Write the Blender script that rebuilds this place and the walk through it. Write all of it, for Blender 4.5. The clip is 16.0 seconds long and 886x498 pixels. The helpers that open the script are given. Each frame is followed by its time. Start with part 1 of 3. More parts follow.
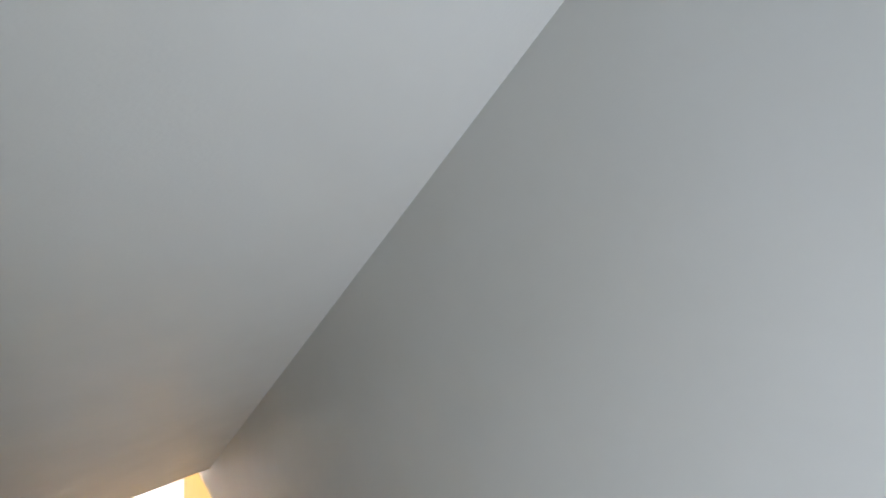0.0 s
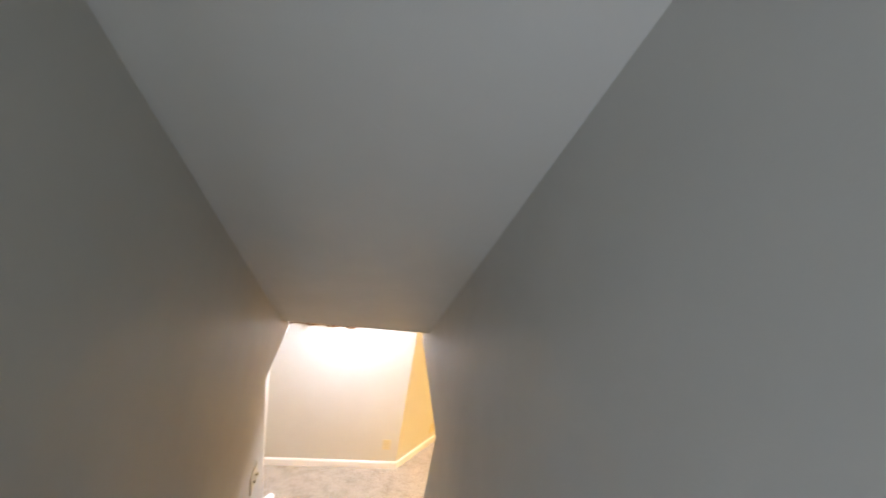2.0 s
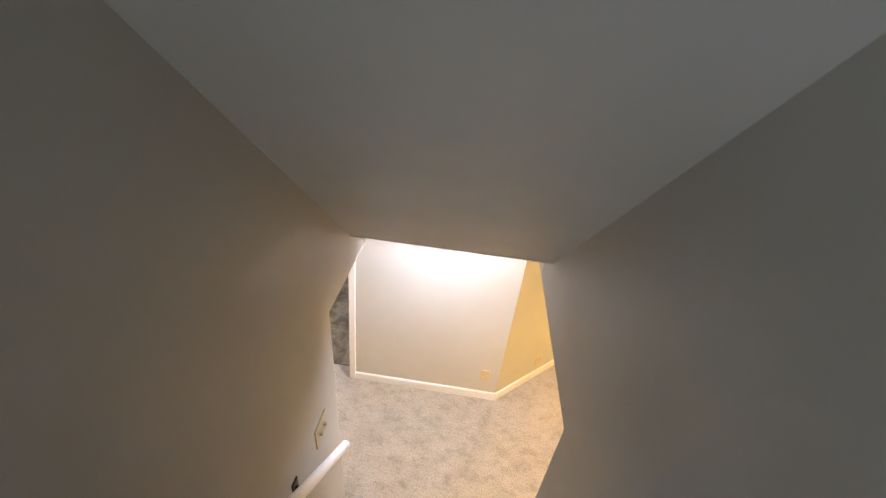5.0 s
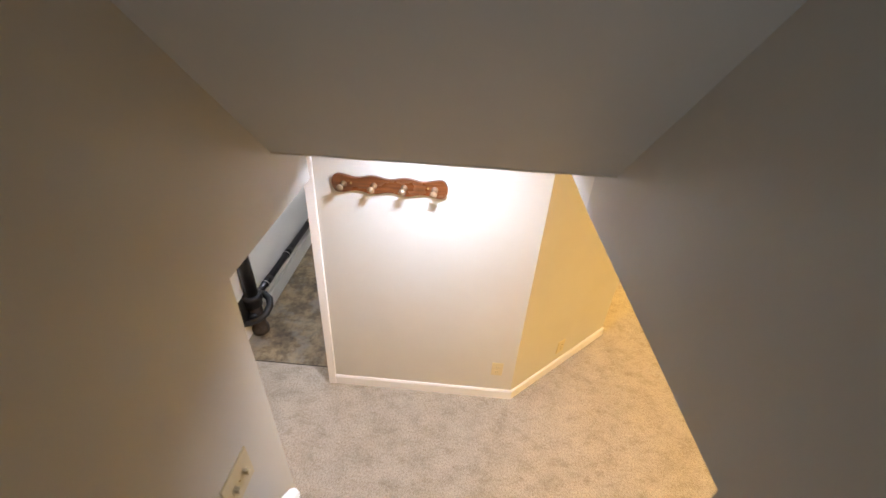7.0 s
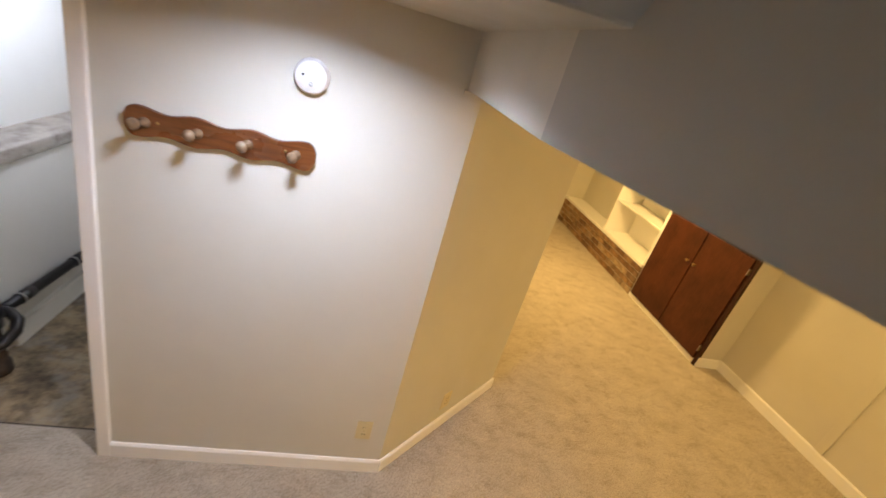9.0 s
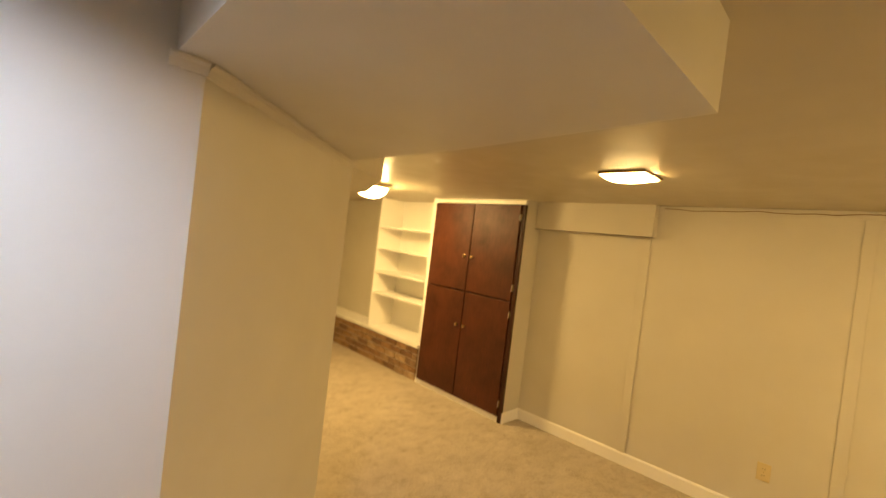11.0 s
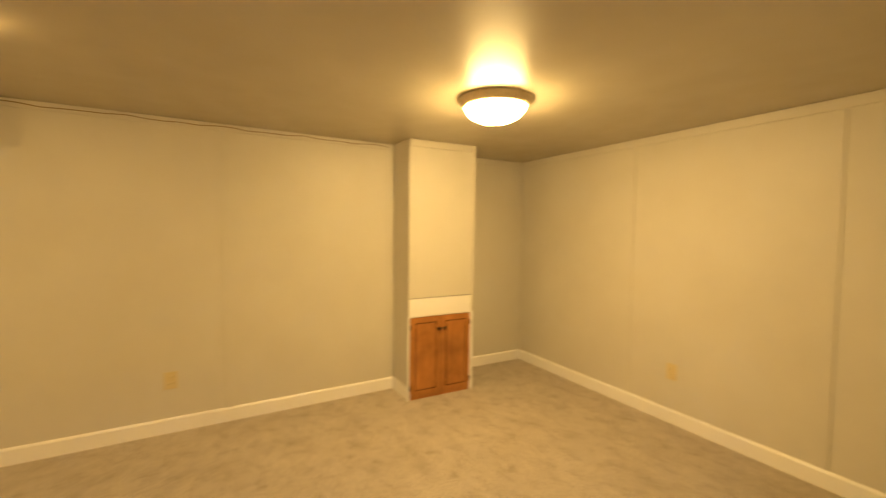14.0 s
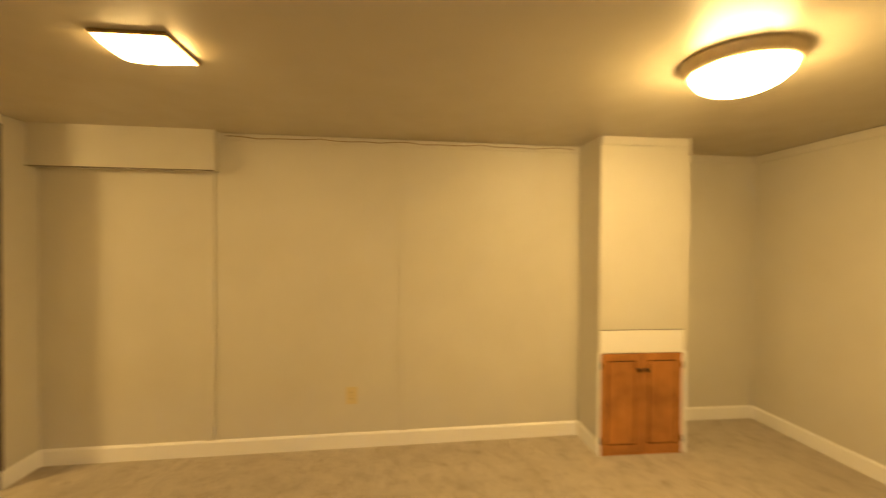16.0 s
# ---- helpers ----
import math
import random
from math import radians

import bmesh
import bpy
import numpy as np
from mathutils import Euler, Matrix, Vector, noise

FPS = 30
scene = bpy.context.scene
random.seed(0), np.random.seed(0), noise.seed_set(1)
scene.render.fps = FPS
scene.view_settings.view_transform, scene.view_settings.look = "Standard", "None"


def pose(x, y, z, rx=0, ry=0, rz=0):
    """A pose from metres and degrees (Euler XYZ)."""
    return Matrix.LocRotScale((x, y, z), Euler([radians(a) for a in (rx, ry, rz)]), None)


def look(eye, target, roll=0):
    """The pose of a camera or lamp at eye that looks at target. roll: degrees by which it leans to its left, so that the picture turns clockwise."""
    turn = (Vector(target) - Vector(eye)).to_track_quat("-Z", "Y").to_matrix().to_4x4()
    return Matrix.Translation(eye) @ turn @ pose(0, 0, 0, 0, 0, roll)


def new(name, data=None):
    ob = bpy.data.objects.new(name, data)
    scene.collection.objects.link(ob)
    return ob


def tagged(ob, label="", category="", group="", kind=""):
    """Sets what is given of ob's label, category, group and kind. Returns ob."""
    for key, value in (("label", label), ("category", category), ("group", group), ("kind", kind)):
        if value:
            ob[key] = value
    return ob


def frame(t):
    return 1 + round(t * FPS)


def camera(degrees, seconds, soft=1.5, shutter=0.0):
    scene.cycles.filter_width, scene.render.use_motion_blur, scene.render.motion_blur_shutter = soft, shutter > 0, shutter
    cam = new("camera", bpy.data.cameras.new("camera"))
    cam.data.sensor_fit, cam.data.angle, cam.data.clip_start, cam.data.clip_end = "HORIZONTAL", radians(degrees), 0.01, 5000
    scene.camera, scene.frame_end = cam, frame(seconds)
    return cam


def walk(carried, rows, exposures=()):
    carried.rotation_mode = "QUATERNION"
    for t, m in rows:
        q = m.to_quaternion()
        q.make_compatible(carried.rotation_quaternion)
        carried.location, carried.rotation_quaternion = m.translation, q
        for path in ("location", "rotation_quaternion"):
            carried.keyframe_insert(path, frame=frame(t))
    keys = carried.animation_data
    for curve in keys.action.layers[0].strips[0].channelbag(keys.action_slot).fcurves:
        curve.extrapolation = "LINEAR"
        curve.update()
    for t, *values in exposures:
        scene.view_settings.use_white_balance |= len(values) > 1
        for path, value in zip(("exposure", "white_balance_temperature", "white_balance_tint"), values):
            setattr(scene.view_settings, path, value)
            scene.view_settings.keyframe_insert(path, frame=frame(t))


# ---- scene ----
cam = camera(92.9, 16.0, soft=1.5, shutter=0.5)
PATH = [
    (0, (-0.702, -3.404, 3.879), (0.679, -1.991, 3.568), 4.1),
    (0.5, (-0.782, -3.356, 3.839), (0.553, -1.948, 3.355), 1.2),
    (1, (-0.663, -3.374, 3.723), (0.513, -1.781, 3.440), 2.7),
    (1.5, (-0.551, -3.267, 3.618), (0.333, -1.575, 3.021), 7.0),
    (2, (-0.442, -3.147, 3.498), (-0.125, -1.291, 2.822), 10.0),
    (2.5, (-0.355, -3.053, 3.45), (-0.393, -1.222, 2.647), 7.7),
    (3, (-0.417, -2.915, 3.391), (-0.59, -1.202, 2.374), 8.7),
    (3.5, (-0.465, -2.736, 3.377), (-0.631, -1.063, 2.294), 9.0),
    (6, (-0.407, -2.236, 2.853), (-0.466, -0.591, 1.716), 3.9),
    (6.5, (-0.404, -2.092, 2.713), (-0.405, -0.455, 1.563), 5.7),
    (7, (-0.425, -1.913, 2.558), (-0.509, -0.268, 1.424), 2.9),
    (7.5, (-0.356, -1.836, 2.408), (-0.323, -0.136, 1.356), 5.7),
    (8, (-0.33, -1.74, 2.336), (-0.28, -0.046, 1.275), 5.0),
    (8.2, (-0.351, -1.693, 2.275), (-0.241, 0.021, 1.251), 7.3),
    (10.3, (-0.315, -1.163, 1.7), (0.593, 0.551, 1.21), 10.9),
    (10.5, (-0.271, -1.118, 1.652), (0.741, 0.558, 1.24), 7.8),
    (11, (-0.234, -1.0, 1.638), (1.164, 0.43, 1.605), 6.8),
    (11.5, (-0.236, -0.842, 1.602), (1.266, 0.478, 1.655), -0.8),
    (12, (-0.183, -0.779, 1.54), (1.413, 0.423, 1.454), -0.5),
    (12.5, (-0.045, -0.87, 1.478), (1.803, -0.109, 1.541), -3.0),
    (13, (0.025, -0.983, 1.431), (2.012, -0.786, 1.321), -2.3),
    (13.5, (0.006, -1.008, 1.423), (1.973, -1.355, 1.318), -1.1),
    (14, (0.017, -0.855, 1.409), (1.764, -1.824, 1.314), 0.6),
    (14.5, (-0.054, -0.839, 1.426), (1.52, -2.073, 1.441), 1.9),
    (15, (-0.037, -0.849, 1.43), (1.548, -2.068, 1.453), 1.6),
    (15.5, (0.142, -0.829, 1.377), (1.942, -1.7, 1.407), 1.6),
    (16, (0.438, -0.943, 1.409), (2.428, -1.143, 1.384), 0.3),
]
EXPOSURES = [(0, 1.56), (1.0, 1.53), (2.0, 1.12), (2.5, 0.74), (3.5, 0.72), (6.0, 0.9), (7.0, 0.65), (8.2, 0.24), (10.3, -0.2), (11.0, -0.12), (12.0, -0.12), (13.0, -0.17), (14.5, -0.2), (16, -0.26)]
walk(cam, [(t, look(e, g, r)) for t, e, g, r in PATH], EXPOSURES)

# ---- light ----
world = bpy.data.worlds.new("world")
scene.world = world
world.use_nodes = True
wn = world.node_tree.nodes
sky = wn.new("ShaderNodeTexSky")
sky.sky_type, sky.sun_disc, sky.sun_elevation, sky.sun_rotation = "NISHITA", False, radians(35), radians(200)
wn["Background"].inputs["Strength"].default_value = 0.1
world.node_tree.links.new(sky.outputs[0], wn["Background"].inputs["Color"])

WARM = (1.0, 0.637, 0.222)
LANDING = (0.872, 0.965, 1.255)
DAY = (0.745, 0.862, 1.10)
P_DOME, P_SQUARE, P_FAR, P_LANDING, P_BATH, P_UTILITY, P_WINDOW, P_DOORWAY_FILL = 174.0, 57.0, 250.0, 240.0, 480.0, 520.0, 21.0, 9.5

def daylight(name, at, toward, w, h, watts):
    """A daylight-coloured area lamp standing in an unseen opening at the head of the stairs."""
    lamp = bpy.data.lights.new(name, "AREA")
    lamp.shape, lamp.size, lamp.size_y, lamp.energy, lamp.color = "RECTANGLE", w, h, watts, DAY
    new(name, lamp).matrix_world = look(at, toward)


daylight("window_daylight", (-1.03, -4.85, 3.35), (0.0, -4.45, 3.45), 0.9, 1.1, P_WINDOW)
# added fill in an unseen doorway, brightens the sloped ceiling
daylight("doorway_fill", (-0.49, -6.22, 3.6), (-0.45, -4.0, 3.75), 0.62, 1.8, P_DOORWAY_FILL)


# ---- materials ----
def material(name):
    m = bpy.data.materials.new(name)
    m.use_nodes = True
    nt = m.node_tree
    return m, nt, nt.nodes, nt.links, nt.nodes["Principled BSDF"]


def noise_node(nt, scale, detail=4.0, rough=0.5, coord="Object", stretch=(1, 1, 1)):
    tc = nt.nodes.new("ShaderNodeTexCoord")
    mp = nt.nodes.new("ShaderNodeMapping")
    mp.inputs["Scale"].default_value = stretch
    nz = nt.nodes.new("ShaderNodeTexNoise")
    nz.inputs["Scale"].default_value, nz.inputs["Detail"].default_value, nz.inputs["Roughness"].default_value = scale, detail, rough
    nt.links.new(tc.outputs[coord], mp.inputs[0])
    nt.links.new(mp.outputs[0], nz.inputs["Vector"])
    return nz


def ramp(nt, src, stops):
    r = nt.nodes.new("ShaderNodeValToRGB")
    while len(r.color_ramp.elements) < len(stops):
        r.color_ramp.elements.new(0.5)
    for el, (p, c) in zip(r.color_ramp.elements, stops):
        el.position, el.color = p, (*c, 1)
    nt.links.new(src, r.inputs[0])
    return r


def mixed(nt, fac, a, b, mode="MIX"):
    n = nt.nodes.new("ShaderNodeMix")
    n.data_type, n.blend_type = "RGBA", mode
    for sock, v in ((n.inputs[0], fac), (n.inputs[6], a), (n.inputs[7], b)):
        if isinstance(v, bpy.types.NodeSocket):
            nt.links.new(v, sock)
        elif isinstance(v, (int, float)):
            sock.default_value = v
        else:
            sock.default_value = (*v, 1)
    return n.outputs[2]


def bumped(nt, bsdf, height, strength, dist, after=None):
    b = nt.nodes.new("ShaderNodeBump")
    b.inputs["Strength"].default_value, b.inputs["Distance"].default_value = strength, dist
    nt.links.new(height, b.inputs["Height"])
    if after is not None:
        nt.links.new(after, b.inputs["Normal"])
    nt.links.new(b.outputs[0], bsdf.inputs["Normal"])
    return b.outputs[0]


def paint(name, col, rough=0.5, stipple=170.0, bump=0.25, stain=0.06, spec=0.4, wavy=True):
    m, nt, nodes, links, bsdf = material(name)
    big = noise_node(nt, 1.3, 5, 0.6)
    fine = noise_node(nt, stipple, 3, 0.6)
    dark = tuple(c * (1 - stain) * w for c, w in zip(col, (1, 0.99, 0.97)))
    c = ramp(nt, big.outputs[0], [(0.3, dark), (0.62, col)])
    links.new(c.outputs[0], bsdf.inputs["Base Color"])
    rr = ramp(nt, noise_node(nt, 6, 4).outputs[0], [(0.3, (rough - 0.07,) * 3), (0.7, (rough + 0.07,) * 3)])
    links.new(rr.outputs[0], bsdf.inputs["Roughness"])
    bsdf.inputs["Specular IOR Level"].default_value = spec
    n1 = bumped(nt, bsdf, fine.outputs[0], bump, 0.0012)
    if wavy:
        bumped(nt, bsdf, noise_node(nt, 2.2, 3).outputs[0], 0.3, 0.008, n1)
    return m


WALL = paint("wall_paint", (0.64, 0.612, 0.535), 0.48)
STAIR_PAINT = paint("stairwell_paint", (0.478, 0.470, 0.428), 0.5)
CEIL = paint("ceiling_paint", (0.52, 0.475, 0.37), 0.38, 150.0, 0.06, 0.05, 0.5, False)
TRIM = paint("white_trim_paint", (0.90, 0.885, 0.85), 0.35, 40.0, 0.1, 0.05, 0.5)
SHELF = paint("white_shelf_paint", (0.90, 0.885, 0.84), 0.4, 40.0, 0.1, 0.04, 0.5)


def carpet():
    m, nt, nodes, links, bsdf = material("carpet_pile")
    patches = noise_node(nt, 3.2, 5, 0.65)
    brushed = noise_node(nt, 7.5, 6, 0.72, stretch=(1.0, 1.4, 1.0))
    spots = noise_node(nt, 8.5, 2, 0.5)
    tuft = noise_node(nt, 105, 5, 0.8, stretch=(1, 0.75, 1))
    base = ramp(nt, patches.outputs[0], [(0.34, (0.475, 0.415, 0.323)), (0.5, (0.525, 0.463, 0.368)), (0.64, (0.555, 0.492, 0.395))])
    m2 = ramp(nt, brushed.outputs[0], [(0.33, (0.78, 0.75, 0.705)), (0.43, (0.92, 0.905, 0.885)), (0.50, (1.0, 1.0, 1.0)), (0.66, (1.09, 1.09, 1.09))])
    m3 = ramp(nt, spots.outputs[0], [(0.26, (0.82, 0.79, 0.74)), (0.38, (1.0, 1.0, 1.0))])
    t2 = ramp(nt, tuft.outputs[0], [(0.36, (0.64, 0.61, 0.57)), (0.5, (0.97, 0.96, 0.95)), (0.62, (1.14, 1.14, 1.14))])
    c = mixed(nt, 1.0, base.outputs[0], m2.outputs[0], "MULTIPLY")
    c = mixed(nt, 1.0, c, m3.outputs[0], "MULTIPLY")
    c = mixed(nt, 1.0, c, t2.outputs[0], "MULTIPLY")
    links.new(c, bsdf.inputs["Base Color"])
    bsdf.inputs["Roughness"].default_value = 0.95
    bsdf.inputs["Specular IOR Level"].default_value = 0.1
    bsdf.inputs["Sheen Weight"].default_value = 0.2
    n1 = bumped(nt, bsdf, tuft.outputs[0], 1.0, 0.010)
    bumped(nt, bsdf, brushed.outputs[0], 0.5, 0.012, n1)
    return m


def wood(name, dark, mid, light, grain=(1, 1, 14), rough=0.38, scale=5.0, coat=0.0):
    m, nt, nodes, links, bsdf = material(name)
    inv = tuple(1.0 / g * 3 for g in grain)
    g1 = noise_node(nt, scale * 4, 6, 0.65, stretch=inv)
    g2 = noise_node(nt, scale * 22, 3, 0.6, stretch=inv)
    blot = noise_node(nt, 3.5, 4, 0.6)
    c = ramp(nt, g1.outputs[0], [(0.3, dark), (0.5, mid), (0.72, light)])
    f = ramp(nt, g2.outputs[0], [(0.35, (0.9, 0.88, 0.86)), (0.6, (1, 1, 1))])
    b = ramp(nt, blot.outputs[0], [(0.3, (0.66, 0.63, 0.6)), (0.5, (1.0, 0.98, 0.96)), (0.68, (1.2, 1.18, 1.15))])
    x = mixed(nt, 1.0, c.outputs[0], f.outputs[0], "MULTIPLY")
    x = mixed(nt, 1.0, x, b.outputs[0], "MULTIPLY")
    links.new(x, bsdf.inputs["Base Color"])
    rr = ramp(nt, blot.outputs[0], [(0.3, (rough + 0.1,) * 3), (0.7, (rough - 0.05,) * 3)])
    links.new(rr.outputs[0], bsdf.inputs["Roughness"])
    bsdf.inputs["Coat Weight"].default_value = coat
    bumped(nt, bsdf, g2.outputs[0], 0.15, 0.001)
    return m


def plain(name, col, rough=0.5, metal=0.0, spec=0.5, var=0.15, scale=30.0, bump=0.1):
    m, nt, nodes, links, bsdf = material(name)
    n = noise_node(nt, scale, 4, 0.6)
    c = ramp(nt, n.outputs[0], [(0.3, tuple(v * (1 - var) for v in col)), (0.7, col)])
    links.new(c.outputs[0], bsdf.inputs["Base Color"])
    bsdf.inputs["Roughness"].default_value, bsdf.inputs["Metallic"].default_value = rough, metal
    bsdf.inputs["Specular IOR Level"].default_value = spec
    bumped(nt, bsdf, n.outputs[0], bump, 0.001)
    return m


def glow(name, col, strength):
    m, nt, nodes, links, bsdf = material(name)
    bsdf.inputs["Base Color"].default_value = (0.9, 0.87, 0.8, 1)
    bsdf.inputs["Roughness"].default_value = 0.3
    bsdf.inputs["Emission Color"].default_value = (*col, 1)
    bsdf.inputs["Emission Strength"].default_value = strength
    return m


def brick_material():
    m, nt, nodes, links, bsdf = material("old_brick")
    oi = nodes.new("ShaderNodeObjectInfo")
    c = ramp(nt, oi.outputs["Random"], [(0.0, (0.16, 0.095, 0.06)), (0.25, (0.29, 0.175, 0.10)), (0.5, (0.38, 0.26, 0.155)), (0.75, (0.22, 0.145, 0.10)), (1.0, (0.50, 0.39, 0.27))])
    n = noise_node(nt, 18, 5, 0.65)
    f = ramp(nt, n.outputs[0], [(0.3, (0.52, 0.48, 0.42)), (0.6, (1.05, 0.99, 0.86)), (0.8, (1.45, 1.35, 1.15))])
    x = mixed(nt, 1.0, c.outputs[0], f.outputs[0], "MULTIPLY")
    links.new(x, bsdf.inputs["Base Color"])
    bsdf.inputs["Roughness"].default_value = 0.85
    bumped(nt, bsdf, noise_node(nt, 70, 4, 0.7).outputs[0], 0.6, 0.004)
    return m


def concrete():
    m, nt, nodes, links, bsdf = material("stained_concrete")
    a = noise_node(nt, 3.1, 6, 0.68)
    b = noise_node(nt, 9, 6, 0.75)
    flakes = noise_node(nt, 5.2, 4, 0.6)
    c = ramp(nt, a.outputs[0], [(0.32, (0.055, 0.04, 0.026)), (0.43, (0.17, 0.125, 0.075)), (0.52, (0.31, 0.235, 0.135)), (0.62, (0.33, 0.275, 0.185))])
    d = ramp(nt, b.outputs[0], [(0.33, (0.35, 0.31, 0.27)), (0.55, (1.0, 0.98, 0.95)), (0.7, (1.2, 1.2, 1.2))])
    e = ramp(nt, flakes.outputs[0], [(0.52, (0, 0, 0)), (0.66, (0.6, 0.6, 0.6))])
    x = mixed(nt, 1.0, c.outputs[0], d.outputs[0], "MULTIPLY")
    links.new(mixed(nt, e.outputs[0], x, (0.31, 0.29, 0.245)), bsdf.inputs["Base Color"])
    bsdf.inputs["Roughness"].default_value = 0.6
    bumped(nt, bsdf, b.outputs[0], 0.5, 0.006)
    return m


def peeling():
    m, nt, nodes, links, bsdf = material("peeling_masonry")
    a = noise_node(nt, 13, 6, 0.75, stretch=(1, 0.6, 1))
    c = ramp(nt, a.outputs[0], [(0.32, (0.22, 0.185, 0.155)), (0.44, (0.36, 0.32, 0.28)), (0.56, (0.44, 0.395, 0.35)), (0.7, (0.50, 0.455, 0.41))])
    links.new(c.outputs[0], bsdf.inputs["Base Color"])
    bsdf.inputs["Roughness"].default_value = 0.85
    bumped(nt, bsdf, a.outputs[0], 0.8, 0.012)
    return m


CARPET = carpet()
DARKWOOD = wood("dark_stained_plywood", (0.056, 0.0150, 0.0056), (0.070, 0.0192, 0.0070), (0.088, 0.0250, 0.0090), (1, 1, 7), 0.46)
# dark stain of the edge strip, also the shade painted into the door gaps
EDGE_SHADE = wood("dark_edge_and_gap_shade", (0.030, 0.0095, 0.0045), (0.040, 0.0125, 0.0055), (0.05, 0.016, 0.007), (1, 1, 12), 0.5)
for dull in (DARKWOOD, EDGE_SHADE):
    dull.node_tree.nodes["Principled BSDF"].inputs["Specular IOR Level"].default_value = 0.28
OAK = wood("golden_oak", (0.36, 0.142, 0.030), (0.43, 0.180, 0.040), (0.50, 0.222, 0.055), (1, 1, 12), 0.36)
RACKWOOD = wood("red_brown_varnished_wood", (0.075, 0.023, 0.007), (0.135, 0.043, 0.012), (0.19, 0.066, 0.019), (12, 1, 1), 0.25, 6.0, 0.3)
PEG = plain("turned_peg", (0.20, 0.125, 0.07), 0.16, 0.0, 0.5, 0.3, 60)
LAMP_RIM = plain("antique_brass_rim", (0.78, 0.65, 0.40), 0.35, 0.15)
BRASS = plain("aged_brass", (0.40, 0.28, 0.12), 0.3, 0.85, 0.5, 0.25, 40)
DARKMETAL = plain("dark_metal", (0.05, 0.04, 0.03), 0.4, 1.0, 0.5, 0.3, 60)
IRON = plain("black_cast_iron_pipe", (0.014, 0.013, 0.013), 0.33, 0.0, 0.5, 0.4, 40, 0.3)
RUST_AND_GAP = plain("rust_and_gap_brown", (0.085, 0.06, 0.042), 0.8, 0.0, 0.4, 0.5, 30, 0.5)
CLAMP = plain("steel_clamp", (0.6, 0.58, 0.55), 0.35, 0.9, 0.5, 0.15, 40)
SWITCH_IVORY = plain("yellowed_ivory_plastic", (0.50, 0.43, 0.26), 0.4, 0.0, 0.5, 0.08, 20, 0.02)
IVORY = plain("ivory_plastic", (0.68, 0.575, 0.32), 0.4, 0.0, 0.5, 0.06, 20, 0.02)
WHITE_PLASTIC = plain("white_plastic", (0.82, 0.81, 0.79), 0.4, 0.0, 0.5, 0.04, 20, 0.02)
SLOT = plain("dark_slot", (0.02, 0.018, 0.015), 0.6)
MORTAR = plain("mortar", (0.68, 0.62, 0.52), 0.9, 0, 0.3, 0.3, 40, 0.6)
BRICK = brick_material()
CONCRETE = concrete()
PEELING = peeling()
PORCELAIN = plain("white_porcelain", (0.85, 0.84, 0.8), 0.15, 0, 0.5, 0.03, 10, 0.0)
TANTILE = plain("tan_floor", (0.52, 0.34, 0.17), 0.45, 0, 0.5, 0.2, 9, 0.1)
ORANGE = paint("warm_cream_paint", (0.72, 0.60, 0.40), 0.5)
GLOW_DOME = glow("lit_dome_glass", WARM, P_DOME)
GLOW_SQUARE = glow("lit_square_glass", WARM, P_SQUARE)
GLOW_FAR = glow("lit_bowl_glass", WARM, P_FAR)
GLOW_LANDING = glow("lit_landing_glass", LANDING, P_LANDING)
GLOW_UTILITY = glow("lit_bulb", LANDING, P_UTILITY)
GLOW_BATH = glow("lit_bath_glass", (1.0, 0.62, 0.26), P_BATH)


# ---- mesh helpers ----
def add_box(bm, x0, x1, y0, y1, z0, z1, m=None):
    vs = [bm.verts.new((x, y, z)) for z in (z0, z1) for x, y in ((x0, y0), (x1, y0), (x1, y1), (x0, y1))]
    if m is not None:
        for v in vs:
            v.co = m @ v.co
    for f in ((3, 2, 1, 0), (4, 5, 6, 7), (0, 1, 5, 4), (1, 2, 6, 5), (2, 3, 7, 6), (3, 0, 4, 7)):
        bm.faces.new([vs[i] for i in f])
    return vs


def box(*a, bevel=0.0, m=None):
    bm = bmesh.new()
    add_box(bm, *a, m=m)
    if bevel:
        bmesh.ops.bevel(bm, geom=list(bm.edges), offset=bevel, segments=2, profile=0.6, affect="EDGES")
    return bm


def prism(points, a, b, axis="z", bevel=0.0):
    """An outline pushed from a to b along an axis; outline in (x, y), (y, z) or (x, z)."""
    bm = bmesh.new()
    put = {"z": lambda p, d: (p[0], p[1], d), "x": lambda p, d: (d, p[0], p[1]), "y": lambda p, d: (p[0], d, p[1])}[axis]
    lo = [bm.verts.new(put(p, a)) for p in points]
    hi = [bm.verts.new(put(p, b)) for p in points]
    bm.faces.new(lo)
    bm.faces.new(hi)
    n = len(points)
    for i in range(n):
        bm.faces.new((lo[i], lo[(i + 1) % n], hi[(i + 1) % n], hi[i]))
    bmesh.ops.recalc_face_normals(bm, faces=bm.faces)
    if bevel:
        bmesh.ops.bevel(bm, geom=list(bm.edges), offset=bevel, segments=2, profile=0.6, affect="EDGES")
    return bm


